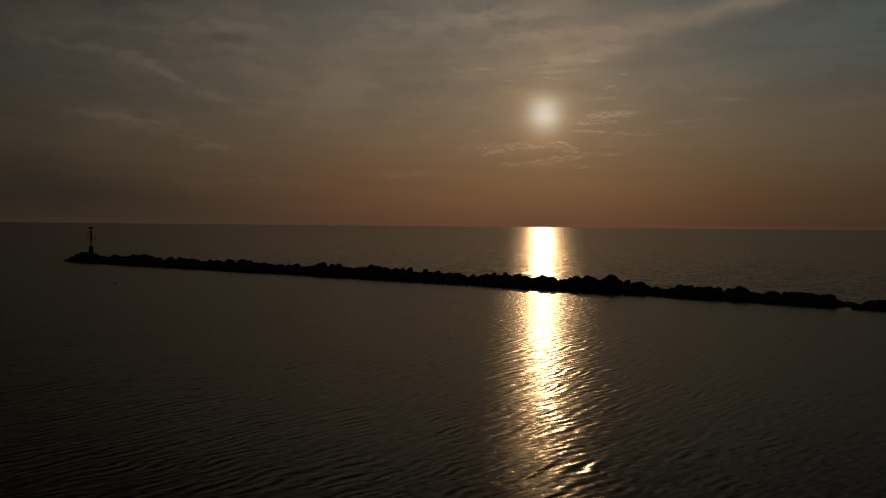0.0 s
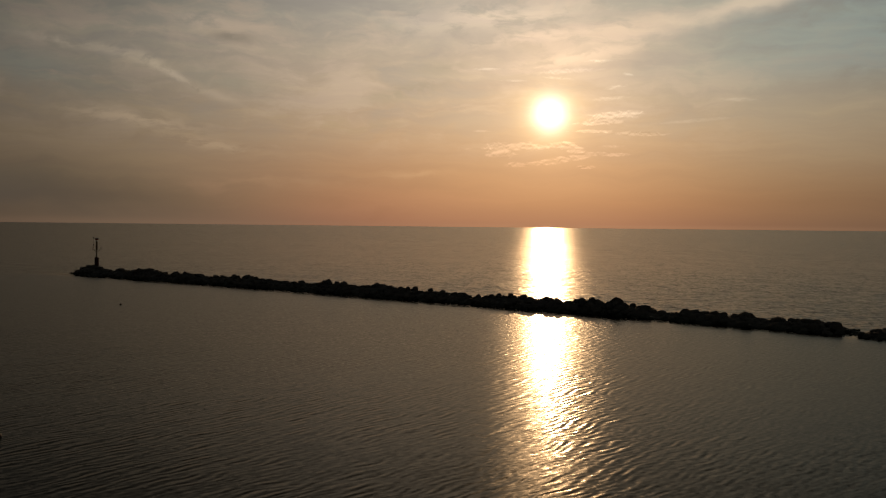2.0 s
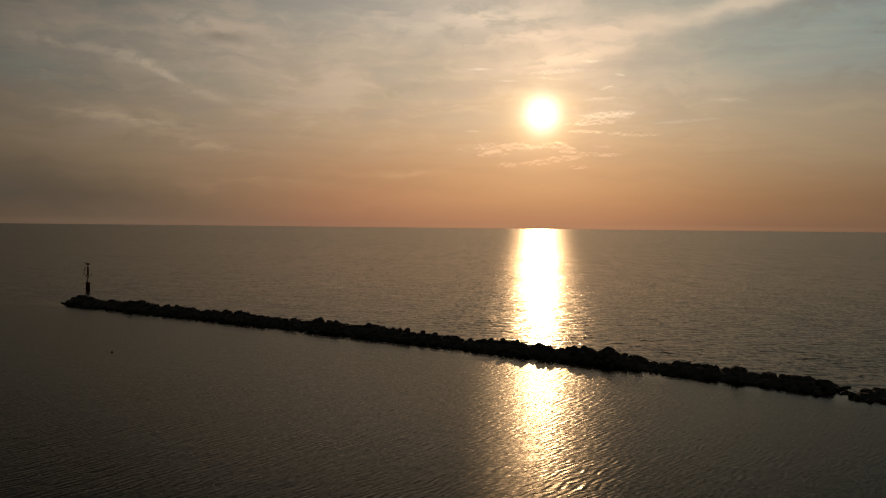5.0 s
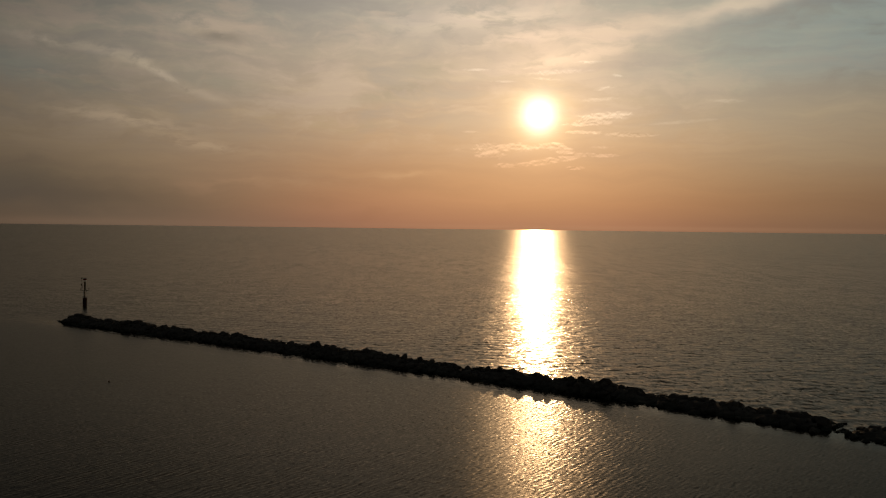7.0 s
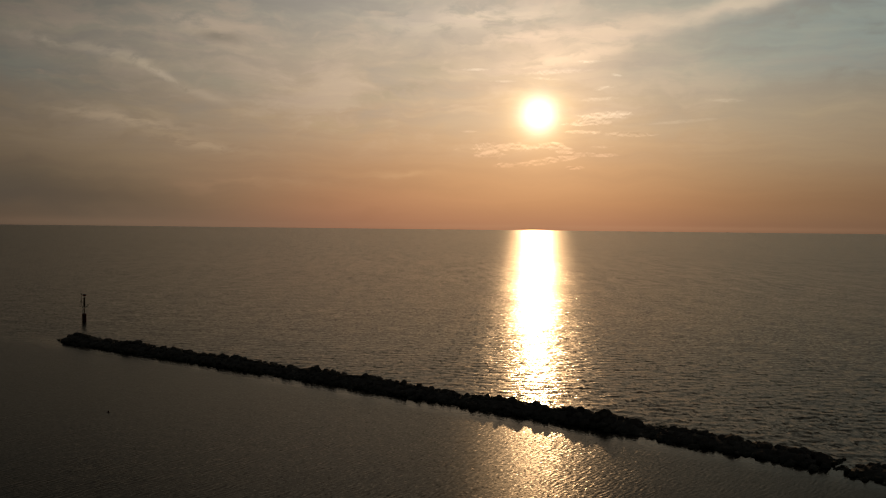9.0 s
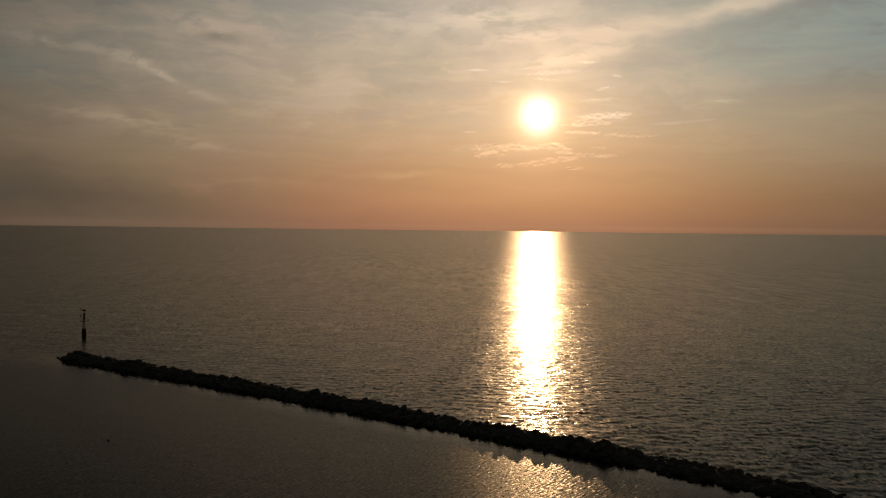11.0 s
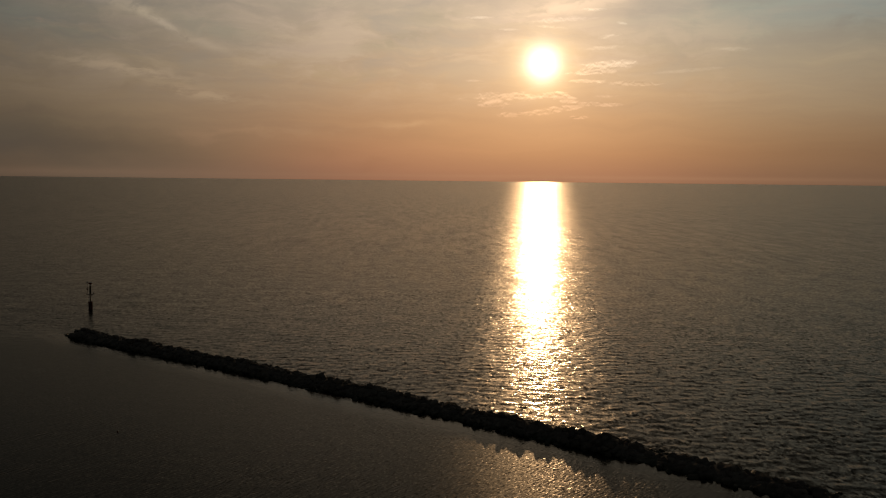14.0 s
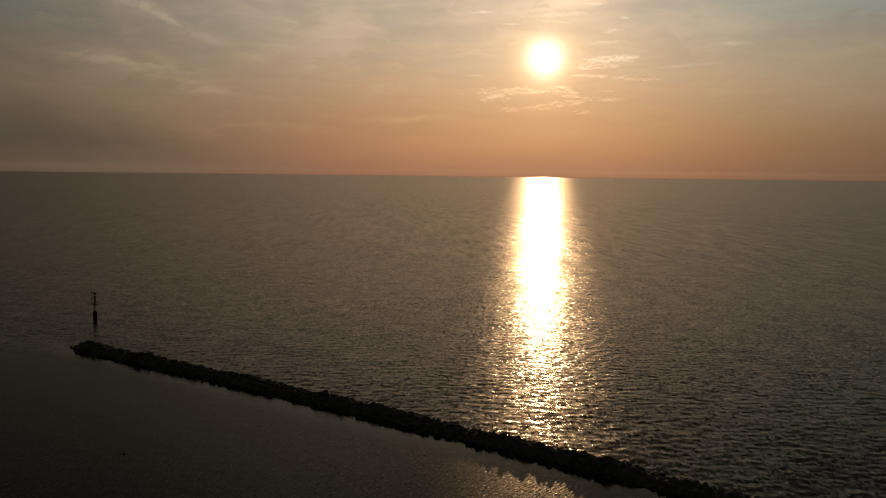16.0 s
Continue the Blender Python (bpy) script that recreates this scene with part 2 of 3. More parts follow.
    col = puffs(col, ((4.1, 3.74, 0.9, 0.15, 0.0), (6.0, 3.93, 1.4, 0.17, 6.0), (7.8, 4.26, 1.2, 0.20, 8.0), (9.8, 4.38, 1.3, 0.13, 0.0), (8.2, 3.62, 0.8, 0.12, 3.0)), 0.18, 0.24)
    col = puffs(col, ((1.7, 4.67, 0.9, 0.13, 0.0), (9.9, 4.85, 0.8, 0.09, 2.0), (2.0, 5.75, 0.6, 0.08, 0.0)), 0.11, 0.14, 1.2, (0.25, 0.95))
    # bank beside the sun
    col = puffs(col, ((9.9, 6.68, 1.7, 0.27, 4.0), (9.1, 6.26, 1.4, 0.16, 2.0)), 0.18, 0.28)
    col = puffs(col, ((8.5, 5.74, 1.2, 0.11, 0.0),), 0.20, 0.16)
    col = puffs(col, ((11.2, 5.58, 1.8, 0.18, -1.0),), 0.10, 0.22, 1.3)
    # wind-drawn wisps over it
    col = puffs(col, ((9.9, 8.3, 0.75, 0.12, 8.0), (9.6, 7.65, 1.0, 0.13, 3.0), (10.6, 9.03, 0.4, 0.09, -10.0), (8.9, 9.82, 0.95, 0.11, 0.0)), 0.14, 0.14, 1.1, (0.22, 0.95))
    col = puffs(col, ((6.9, 9.25, 2.2, 0.18, 2.0), (6.5, 8.86, 0.9, 0.10, -4.0), (3.9, 8.72, 0.9, 0.09, 0.0), (2.2, 9.4, 0.9, 0.10, 0.0)), 0.13, 0.15, 1.1, (0.22, 1.0))
    col = puffs(col, ((16.95, 7.44, 1.1, 0.13, -3.0), (14.5, 6.3, 2.6, 0.12, 4.0)), 0.09, 0.06, 1.0, (0.2, 1.0))

    # faint level striations
    bars = n.noise(n.combine(n.math("MULTIPLY", caz, 0.10), n.math("MULTIPLY", cel, 1.5), 17.0), 1.0, 5.0, 0.6).outputs["Fac"]
    bars = n.math("ADD", 1.0, n.math("MULTIPLY", n.math("SUBTRACT", bars, 0.5), n.smooth(el, 0.3, 4.0, 0.12, 0.38)))
    col = n.mix(1.0, col, n.combine(bars, bars, n.math("ADD", 0.5, n.math("MULTIPLY", bars, 0.5))), "MULTIPLY")

    # overhead sky, mostly out of view, dimmed to darken the water's reflections
    high_dim = n.smooth(el, 12.0, 24.0, 1.0, 0.11)
    col = n.mix(1.0, col, n.combine(high_dim, high_dim, high_dim), "MULTIPLY")

    # high sky at both sides, mostly unseen, dimmed to darken the bay's reflections
    side_dim = n.math("ADD", n.math("MULTIPLY", n.smooth(az, -6.0, -24.0), n.smooth(el, 10.5, 16.0, 0.0, 0.9)), n.math("MULTIPLY", n.smooth(az, 12.0, 30.0), n.smooth(el, 12.5, 18.0, 0.0, 0.7)))
    col = n.mix(side_dim, col, (0.02, 0.021, 0.02, 1))

    # below the horizon the sea goes on
    col = n.mix(n.smooth(el, -0.15, -0.35), col, (0.06, 0.045, 0.035, 1))
    air = n.tree.nodes.new("ShaderNodeTexSky")
    air.sky_type, air.sun_disc = "NISHITA", False
    air.sun_elevation, air.sun_rotation = radians(SUN_EL), radians(SUN_AZ)
    air.air_density, air.dust_density = 1.0, 3.0
    col = n.mix(0.004, col, air.outputs[0], "ADD")
    back = n.add("ShaderNodeBackground", Color=col, Strength=1.0)
    out = n.add("ShaderNodeOutputWorld")
    n.tree.links.new(back.outputs[0], out.inputs[0])


build_world()
lamp = bpy.data.lights.new("sun", "SUN")
lamp.energy, lamp.angle, lamp.color = 0.36, radians(0.5), (1.0, 0.61, 0.305)
sun_object = new("sun", lamp)
sun_object.matrix_world = look((0, 0, 60), (-math.sin(radians(SUN_AZ)) * 100, -math.cos(radians(SUN_AZ)) * 100, 60 - 100 * math.tan(radians(SUN_EL))))


# ------------------------------------------------------------ plan of the breakwater
TIP, ALONG, OUT = Vector((-60.84, 153.94)), Vector((0.7695, -0.6387)), Vector((0.6387, 0.7695))
# metres from the tip, height of the crest; traced from its outline in the camera's view
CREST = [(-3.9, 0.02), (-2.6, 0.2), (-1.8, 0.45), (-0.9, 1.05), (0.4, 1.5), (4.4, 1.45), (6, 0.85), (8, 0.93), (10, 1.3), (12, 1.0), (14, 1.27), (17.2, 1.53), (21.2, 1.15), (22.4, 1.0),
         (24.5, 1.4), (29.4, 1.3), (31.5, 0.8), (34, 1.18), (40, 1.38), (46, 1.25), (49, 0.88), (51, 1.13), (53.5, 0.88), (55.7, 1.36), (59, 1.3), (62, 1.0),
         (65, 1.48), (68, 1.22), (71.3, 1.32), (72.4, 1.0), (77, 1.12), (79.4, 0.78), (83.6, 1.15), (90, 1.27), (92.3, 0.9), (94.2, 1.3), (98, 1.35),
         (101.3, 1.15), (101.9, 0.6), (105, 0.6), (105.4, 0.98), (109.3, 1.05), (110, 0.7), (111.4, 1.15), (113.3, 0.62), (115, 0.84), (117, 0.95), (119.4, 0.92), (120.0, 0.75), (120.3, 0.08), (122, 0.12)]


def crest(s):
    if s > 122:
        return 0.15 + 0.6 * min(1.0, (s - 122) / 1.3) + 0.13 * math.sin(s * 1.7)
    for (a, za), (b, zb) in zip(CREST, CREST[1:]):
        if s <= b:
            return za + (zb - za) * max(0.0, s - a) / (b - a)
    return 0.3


def middle(s):
    """Offset of the crest from the straight line, seaward positive."""
    return 2.2 + 1.3 * math.sin(math.pi * min(max(s / 122, 0), 1)) - 0.9 * max(0.0, (s - 105) / 17) - 0.4 * min(1.0, max(0.0, s - 120.5))


def on_plan(s, o):
    p = TIP + ALONG * s + OUT * o
    return p.x, p.y


# ------------------------------------------------------------ materials
def material(name):
    mat = bpy.data.materials.new(name)
    mat.use_nodes = True
    n = Nodes(mat.node_tree)
    out = n.add("ShaderNodeOutputMaterial")
    return mat, n, out


def water_material():
    mat, n, out = material("sea_water")
    geo = n.add("ShaderNodeNewGeometry")
    at = geo.outputs["Position"]
    sep = n.add("ShaderNodeSeparateXYZ", Vector=at)
    flat = n.combine(sep.outputs[0], sep.outputs[1], 0.0)
    rel = n.vec("SUBTRACT", flat, (TIP.x, TIP.y, 0))
    o = n.vec("DOT_PRODUCT", rel, (OUT.x, OUT.y, 0))
    s = n.vec("DOT_PRODUCT", rel, (ALONG.x, ALONG.y, 0))
    # lee of the stones: calm next to them, livelier towards the shore and past the tip
    lee = n.math("MULTIPLY", n.smooth(o, 3.5, 1.5), n.smooth(s, -22.0, 4.0))
    calm = n.math("MULTIPLY", lee, n.smooth(o, -70.0, -8.0))
    still = n.math("MULTIPLY", lee, n.smooth(o, -6.0, -0.5))
    # slicks and gusts
    gust = n.noise(n.vec("MULTIPLY", flat, (0.25, 1.0, 1.0)), 0.018, 4.0, 0.6).outputs["Fac"]
    amp = n.smooth(gust, 0.3, 0.65, 0.78, 1.08)
    amp = n.math("ADD", n.math("MULTIPLY", amp, n.math("SUBTRACT", 1.0, n.math("MULTIPLY", lee, 0.75))), n.math("MULTIPLY", lee, 0.70))
    amp = n.math("MULTIPLY", amp, n.math("SUBTRACT", 1.0, n.math("MULTIPLY", calm, 0.03)))

    def ripples(turn, stretch, scale, seed, detail=2.0, rough=0.55, lengthwise=1.0):
        c, k = math.cos(radians(turn)), math.sin(radians(turn))
        u = n.vec("DOT_PRODUCT", flat, (c * stretch, k * stretch, 0))
        v = n.vec("DOT_PRODUCT", flat, (-k, c, 0))
        tex = n.noise(n.combine(u, v, seed), scale, detail, rough, 0.3)
        slope = n.add("ShaderNodeSeparateXYZ", Vector=n.vec("SUBTRACT", tex.outputs["Color"], (0.5, 0.5, 0.5)))
        across = n.vec("SCALE", (-k, c, 0), scale=slope.outputs[0])
        return n.vec("ADD", across, n.vec("SCALE", (c * lengthwise, k * lengthwise, 0), scale=slope.outputs[1]))

    sea_chop = ripples(4.0, 1.2, 1.1, 1.7, 4.0, 0.68, 1.05)
    # long-crested wind ripples of the bay: short trains that run much the same way
    rng = random.Random(12)
    bend = n.vec("SCALE", n.vec("SUBTRACT", n.noise(flat, 0.35, 2.0, 0.5).outputs["Color"], (0.5, 0.5, 0.5)), scale=1.1)
    bent = n.vec("ADD", flat, bend)
    bay_chop = None
    for k in range(9):
        lam, th = 0.28 * 2.2 ** (k / 8), radians(144 + rng.gauss(0, 8))
        phase = n.math("ADD", n.vec("DOT_PRODUCT", bent, (math.cos(th) * math.tau / lam, math.sin(th) * math.tau / lam, 0)), rng.uniform(0, 6.28))
        one = n.vec("SCALE", (math.cos(th), math.sin(th), 0), scale=n.math("SINE", phase))
        bay_chop = n.vec("ADD", bay_chop, one) if bay_chop else one
    puffs = n.smooth(n.noise(n.vec("MULTIPLY", flat, (0.5, 1.0, 1.0)), 0.16, 3.0, 0.6).outputs["Fac"], 0.3, 0.62, 0.35, 1.15)
    swell = ripples(-9.0, 0.8, 0.22, 5.1, 3.0, 0.8, 0.8)
    fine = ripples(40.0, 0.5, 6.0, 9.3, 2.0, 0.6, 0.6)
    far_chop = ripples(2.0, 7.0, 0.035, 41.0, 3.0, 0.7, 1.0)
    sea = n.math("SUBTRACT", 1.0, lee)
    waves = n.vec("ADD", n.vec("SCALE", sea_chop, scale=n.math("MULTIPLY", sea, n.smooth(o, 15.0, 100.0, 0.38, 0.55))), n.vec("SCALE", swell, scale=n.math("ADD", n.math("MULTIPLY", sea, 0.20), 0.01)))
    waves = n.vec("ADD", waves, n.vec("SCALE", bay_chop, scale=n.math("MULTIPLY", n.math("MULTIPLY", lee, puffs), n.math("SUBTRACT", 0.020, n.math("MULTIPLY", calm, 0.007)))))
    waves = n.vec("ADD", waves, n.vec("SCALE", fine, scale=n.math("ADD", 0.26, n.math("SUBTRACT", n.math("MULTIPLY", lee, -0.08), n.math("MULTIPLY", still, 0.12)))))
    # scattered ruffled cells with steep ripples: small ones out in the bay, broader ones in the lee
    reach = n.math("MULTIPLY", n.smooth(s, 48.0, 84.0, 0.15, 1.0), n.smooth(s, 102.0, 120.0, 1.0, 0.3))
    cells = n.noise(n.vec("MULTIPLY", flat, (1.0, 0.6, 1.0)), 4.5, 3.0, 0.7).outputs["Fac"]
    ruffled = n.smooth(cells, 0.50, 0.63)
    kick = ripples(52.0, 0.6, 8.0, 23.0, 2.0, 0.6, 0.6)
    waves = n.vec("ADD", waves, n.vec("SCALE", kick, scale=n.math("MULTIPLY", n.math("MULTIPLY", ruffled, n.math("MULTIPLY", lee, reach)), n.math("SUBTRACT", 0.90, n.math("MULTIPLY", calm, 0.50)))))
    paws = n.noise(n.vec("MULTIPLY", flat, (1.0, 0.5, 1.0)), 2.8, 2.0, 0.6).outputs["Fac"]
    paws = n.smooth(paws, 0.46, 0.58)
    slap = ripples(48.0, 0.6, 4.6, 31.0, 1.5, 0.6, 0.6)
    waves = n.vec("ADD", waves, n.vec("SCALE", slap, scale=n.math("MULTIPLY", n.math("MULTIPLY", paws, n.math("MULTIPLY", calm, reach)), n.math("SUBTRACT", 0.60, n.math("MULTIPLY", still, 0.5)))))
    broad = n.noise(n.vec("MULTIPLY", flat, (1.0, 0.4, 1.0)), 0.9, 3.0, 0.75).outputs["Fac"]
    crests = n.math("MULTIPLY", n.smooth(broad, 0.45, 0.62), n.smooth(o, 900.0, 60.0, 0.3, 1.0))
    spray = ripples(0.0, 2.4, 1.1, 27.0, 2.0, 0.7, 1.25)
    waves = n.vec("ADD", waves, n.vec("SCALE", spray, scale=n.math("MULTIPLY", crests, n.math("MULTIPLY", sea, 0.72))))
    waves = n.vec("ADD", waves, n.vec("SCALE", far_chop, scale=n.math("MULTIPLY", sea, n.smooth(o, 10.0, 300.0, 0.02, 0.20))))
    tilt = n.vec("SCALE", n.vec("MULTIPLY", waves, n.combine(n.math("SUBTRACT", 1.25, n.math("MULTIPLY", sea, 0.38)), 1.0, 0.0)), scale=amp)
    # open-sea normals lean towards the camera (-y), shaped for this view to darken reflections
    part_y = n.add("ShaderNodeSeparateXYZ", Vector=tilt)
    back = n.smooth(part_y.outputs[1], -0.03, 0.03, 1.1, 0.8)
    cam_lean = n.math("SUBTRACT", n.math("MULTIPLY", part_y.outputs[1], back), n.smooth(o, 60.0, 600.0, 0.008, 0.026))
    steep = n.math("ADD", n.math("MULTIPLY", cam_lean, sea), n.math("MULTIPLY", part_y.outputs[1], lee))
    normal = n.vec("NORMALIZE", n.vec("ADD", geo.outputs["Normal"], n.combine(part_y.outputs[0], steep, 0.0)))
    # waves too small to tell apart make the open sea duller with distance from the stones
    rough = n.math("ADD", n.smooth(o, 20.0, 420.0, 0.160, 0.170), n.math("MULTIPLY", lee, n.math("SUBTRACT", n.math("MULTIPLY", calm, 0.075), n.math("MULTIPLY", still, 0.115))))
    rough = n.math("ADD", rough, n.math("MULTIPLY", n.math("MULTIPLY", ruffled, n.math("SUBTRACT", 1.0, calm)), 0.04))
    body = n.add("ShaderNodeBsdfDiffuse", Color=(0.012, 0.013, 0.010, 1))
    # reflections dimmed by colour, more so in the lee to stand for lens vignetting
    tint = n.mix(lee, (0.60, 0.575, 0.53, 1), (0.555, 0.535, 0.495, 1))
    gloss = n.add("ShaderNodeBsdfGlossy", Color=tint, Roughness=rough, Normal=normal)
    gloss.distribution = "BECKMANN"
    ragged = n.add("ShaderNodeBsdfGlossy", Color=tint, Roughness=n.math("ADD", rough, n.math("SUBTRACT", 0.175, n.math("MULTIPLY", lee, 0.055))), Normal=normal)
    ragged.distribution = "BECKMANN"
    sheen = n.add("ShaderNodeMixShader", Fac=n.math("ADD", 0.43, n.math("SUBTRACT", n.math("MULTIPLY", calm, 0.14), n.math("MULTIPLY", still, 0.28))))
    n.tree.links.new(gloss.outputs[0], sheen.inputs[1])
    n.tree.links.new(ragged.outputs[0], sheen.inputs[2])
    fresnel = n.add("ShaderNodeFresnel", IOR=1.333, Normal=normal)
    b = n.add("ShaderNodeMixShader", Fac=fresnel.outputs[0])
    n.tree.links.new(body.outputs[0], b.inputs[1])
    n.tree.links.new(sheen.outputs[0], b.inputs[2])
    n.tree.links.new(b.outputs[0], out.inputs[0])
    return mat


def rock_material():
    mat, n, out = material("wet_dark_stone")
    geo = n.add("ShaderNodeNewGeometry")
    at = geo.outputs["Position"]
    rnd = n.add("ShaderNodeObjectInfo").outputs["Random"]
    isl = geo.outputs["Random Per Island"]
    big = n.noise(at, 1.1, 4.0, 0.6).outputs["Fac"]
    small = n.noise(at, 9.0, 5.0, 0.65).outputs["Fac"]
    f = n.math("ADD", n.math("MULTIPLY", big, 0.6), n.math("MULTIPLY", small, 0.4))
    col = n.ramp(f, [(0.25, (0.040, 0.037, 0.034)), (0.5, (0.085, 0.078, 0.068)), (0.75, (0.17, 0.155, 0.13))])
    tone = n.math("ADD", 0.75, n.math("MULTIPLY", n.math("FRACT", n.math("ADD", rnd, isl)), 0.5))
    col = n.mix(1.0, col, n.combine(tone, tone, tone), "MULTIPLY")
    # weed and wet at the waterline
    z = n.add("ShaderNodeSeparateXYZ", Vector=at).outputs[2]
    wet = n.smooth(n.math("ADD", z, n.math("MULTIPLY", n.math("SUBTRACT", big, 0.5), 0.5)), 0.45, 0.15)
    col = n.mix(wet, col, (0.035, 0.038, 0.026, 1))
    rough = n.math("SUBTRACT", 0.95, n.math("MULTIPLY", wet, 0.35))
    bump = n.add("ShaderNodeBump", Strength=0.6, Distance=0.05, Height=small)
    b = n.add("ShaderNodeBsdfPrincipled", Base_Color=col, Roughness=rough, Normal=bump.outputs[0], Specular_IOR_Level=0.25)
    n.tree.links.new(b.outputs[0], out.inputs[0])
    return mat


def paint_material(name, colour, metallic=0.0, rough=0.5, wear=(0.05, 0.03, 0.02), amount=0.5):
    mat, n, out = material(name)
    at = n.add("ShaderNodeTexCoord").outputs["Object"]
    f = n.noise(at, 4.0, 6.0, 0.65).outputs["Fac"]
    g = n.noise(at, 30.0, 3.0, 0.5).outputs["Fac"]
    fac = n.math("MULTIPLY", n.smooth(n.math("ADD", f, n.math("MULTIPLY", g, 0.15)), 0.5, 0.72), amount)
    col = n.mix(fac, (*colour, 1), (*wear, 1))
    bump = n.add("ShaderNodeBump", Strength=0.3, Distance=0.01, Height=g)
    b = n.add("ShaderNodeBsdfPrincipled", Base_Color=col, Metallic=metallic, Roughness=n.math("ADD", rough, n.math("MULTIPLY", fac, 0.3)), Normal=bump.outputs[0])
    n.tree.links.new(b.outputs[0], out.inputs[0])
    return mat


WATER, ROCK = water_material(), rock_material()
RUST = paint_material("rusty_red_steel", (0.11, 0.022, 0.014), 0.0, 0.6, (0.05, 0.022, 0.012), 0.8)
STEEL = paint_material("weathered_galvanised_steel", (0.16, 0.13, 0.075), 0.3, 0.5, (0.06, 0.035, 0.02), 0.7)
DARK = paint_material("dark_painted_metal", (0.035, 0.035, 0.035), 0.0, 0.5, (0.06, 0.03, 0.02), 0.4)
LENS = paint_material("red_lantern_lens", (0.20, 0.012, 0.012), 0.0, 0.15, (0.1, 0.01, 0.01), 0.2)
FLOAT = paint_material("faded_float_plastic", (0.06, 0.025, 0.015), 0.0, 0.5, (0.02, 0.02, 0.015), 0.6)


# ------------------------------------------------------------ building helpers
def part(name, bm, mat, parent=None, label="", kind=""):
    me = bpy.data.meshes.new(name)
    bm.to_mesh(me)
    bm.free()
    me.materials.append(mat)
    ob = new(name, me)
    if parent:
        ob.parent = parent
    return tagged(ob, label, "", "", kind)


def lathe(bm, profile, sides=20, at=(0, 0, 0)):
    """A turned shape from (radius, height) pairs, closed at both ends."""
    rings = []
    for r, z in profile:
        rings.append([bm.verts.new((at[0] + r * math.cos(a * math.tau / sides), at[1] + r * math.sin(a * math.tau / sides), at[2] + z)) for a in range(sides)])
    for lo, hi in zip(rings, rings[1:]):
        for a in range(sides):
            b = (a + 1) % sides
            bm.faces.new((lo[a], lo[b], hi[b], hi[a])).smooth = True
    bm.faces.new(rings[0][::-1])
    bm.faces.new(rings[-1])
    return bm


def rod(bm, p, q, r=0.02, sides=8):
    p, q = Vector(p), Vector(q)
    m = Matrix.Translation((p + q) / 2) @ (q - p).to_track_quat("Z", "Y").to_matrix().to_4x4()
    bmesh.ops.create_cone(bm, cap_ends=True, segments=sides, radius1=r, radius2=r, depth=(q - p).length, matrix=m)
    return bm


def box(bm, x, y, z, sx, sy, sz, bevel=0.01):
    made = bmesh.ops.create_cube(bm, size=1, matrix=Matrix.Translation((x, y, z)) @ Matrix.Diagonal((sx, sy, sz, 1)))
    edges = list({e for v in made["verts"] for e in v.link_edges})
    if bevel:
        bmesh.ops.bevel(bm, geom=edges, offset=bevel, segments=1, affect="EDGES")
    return bm


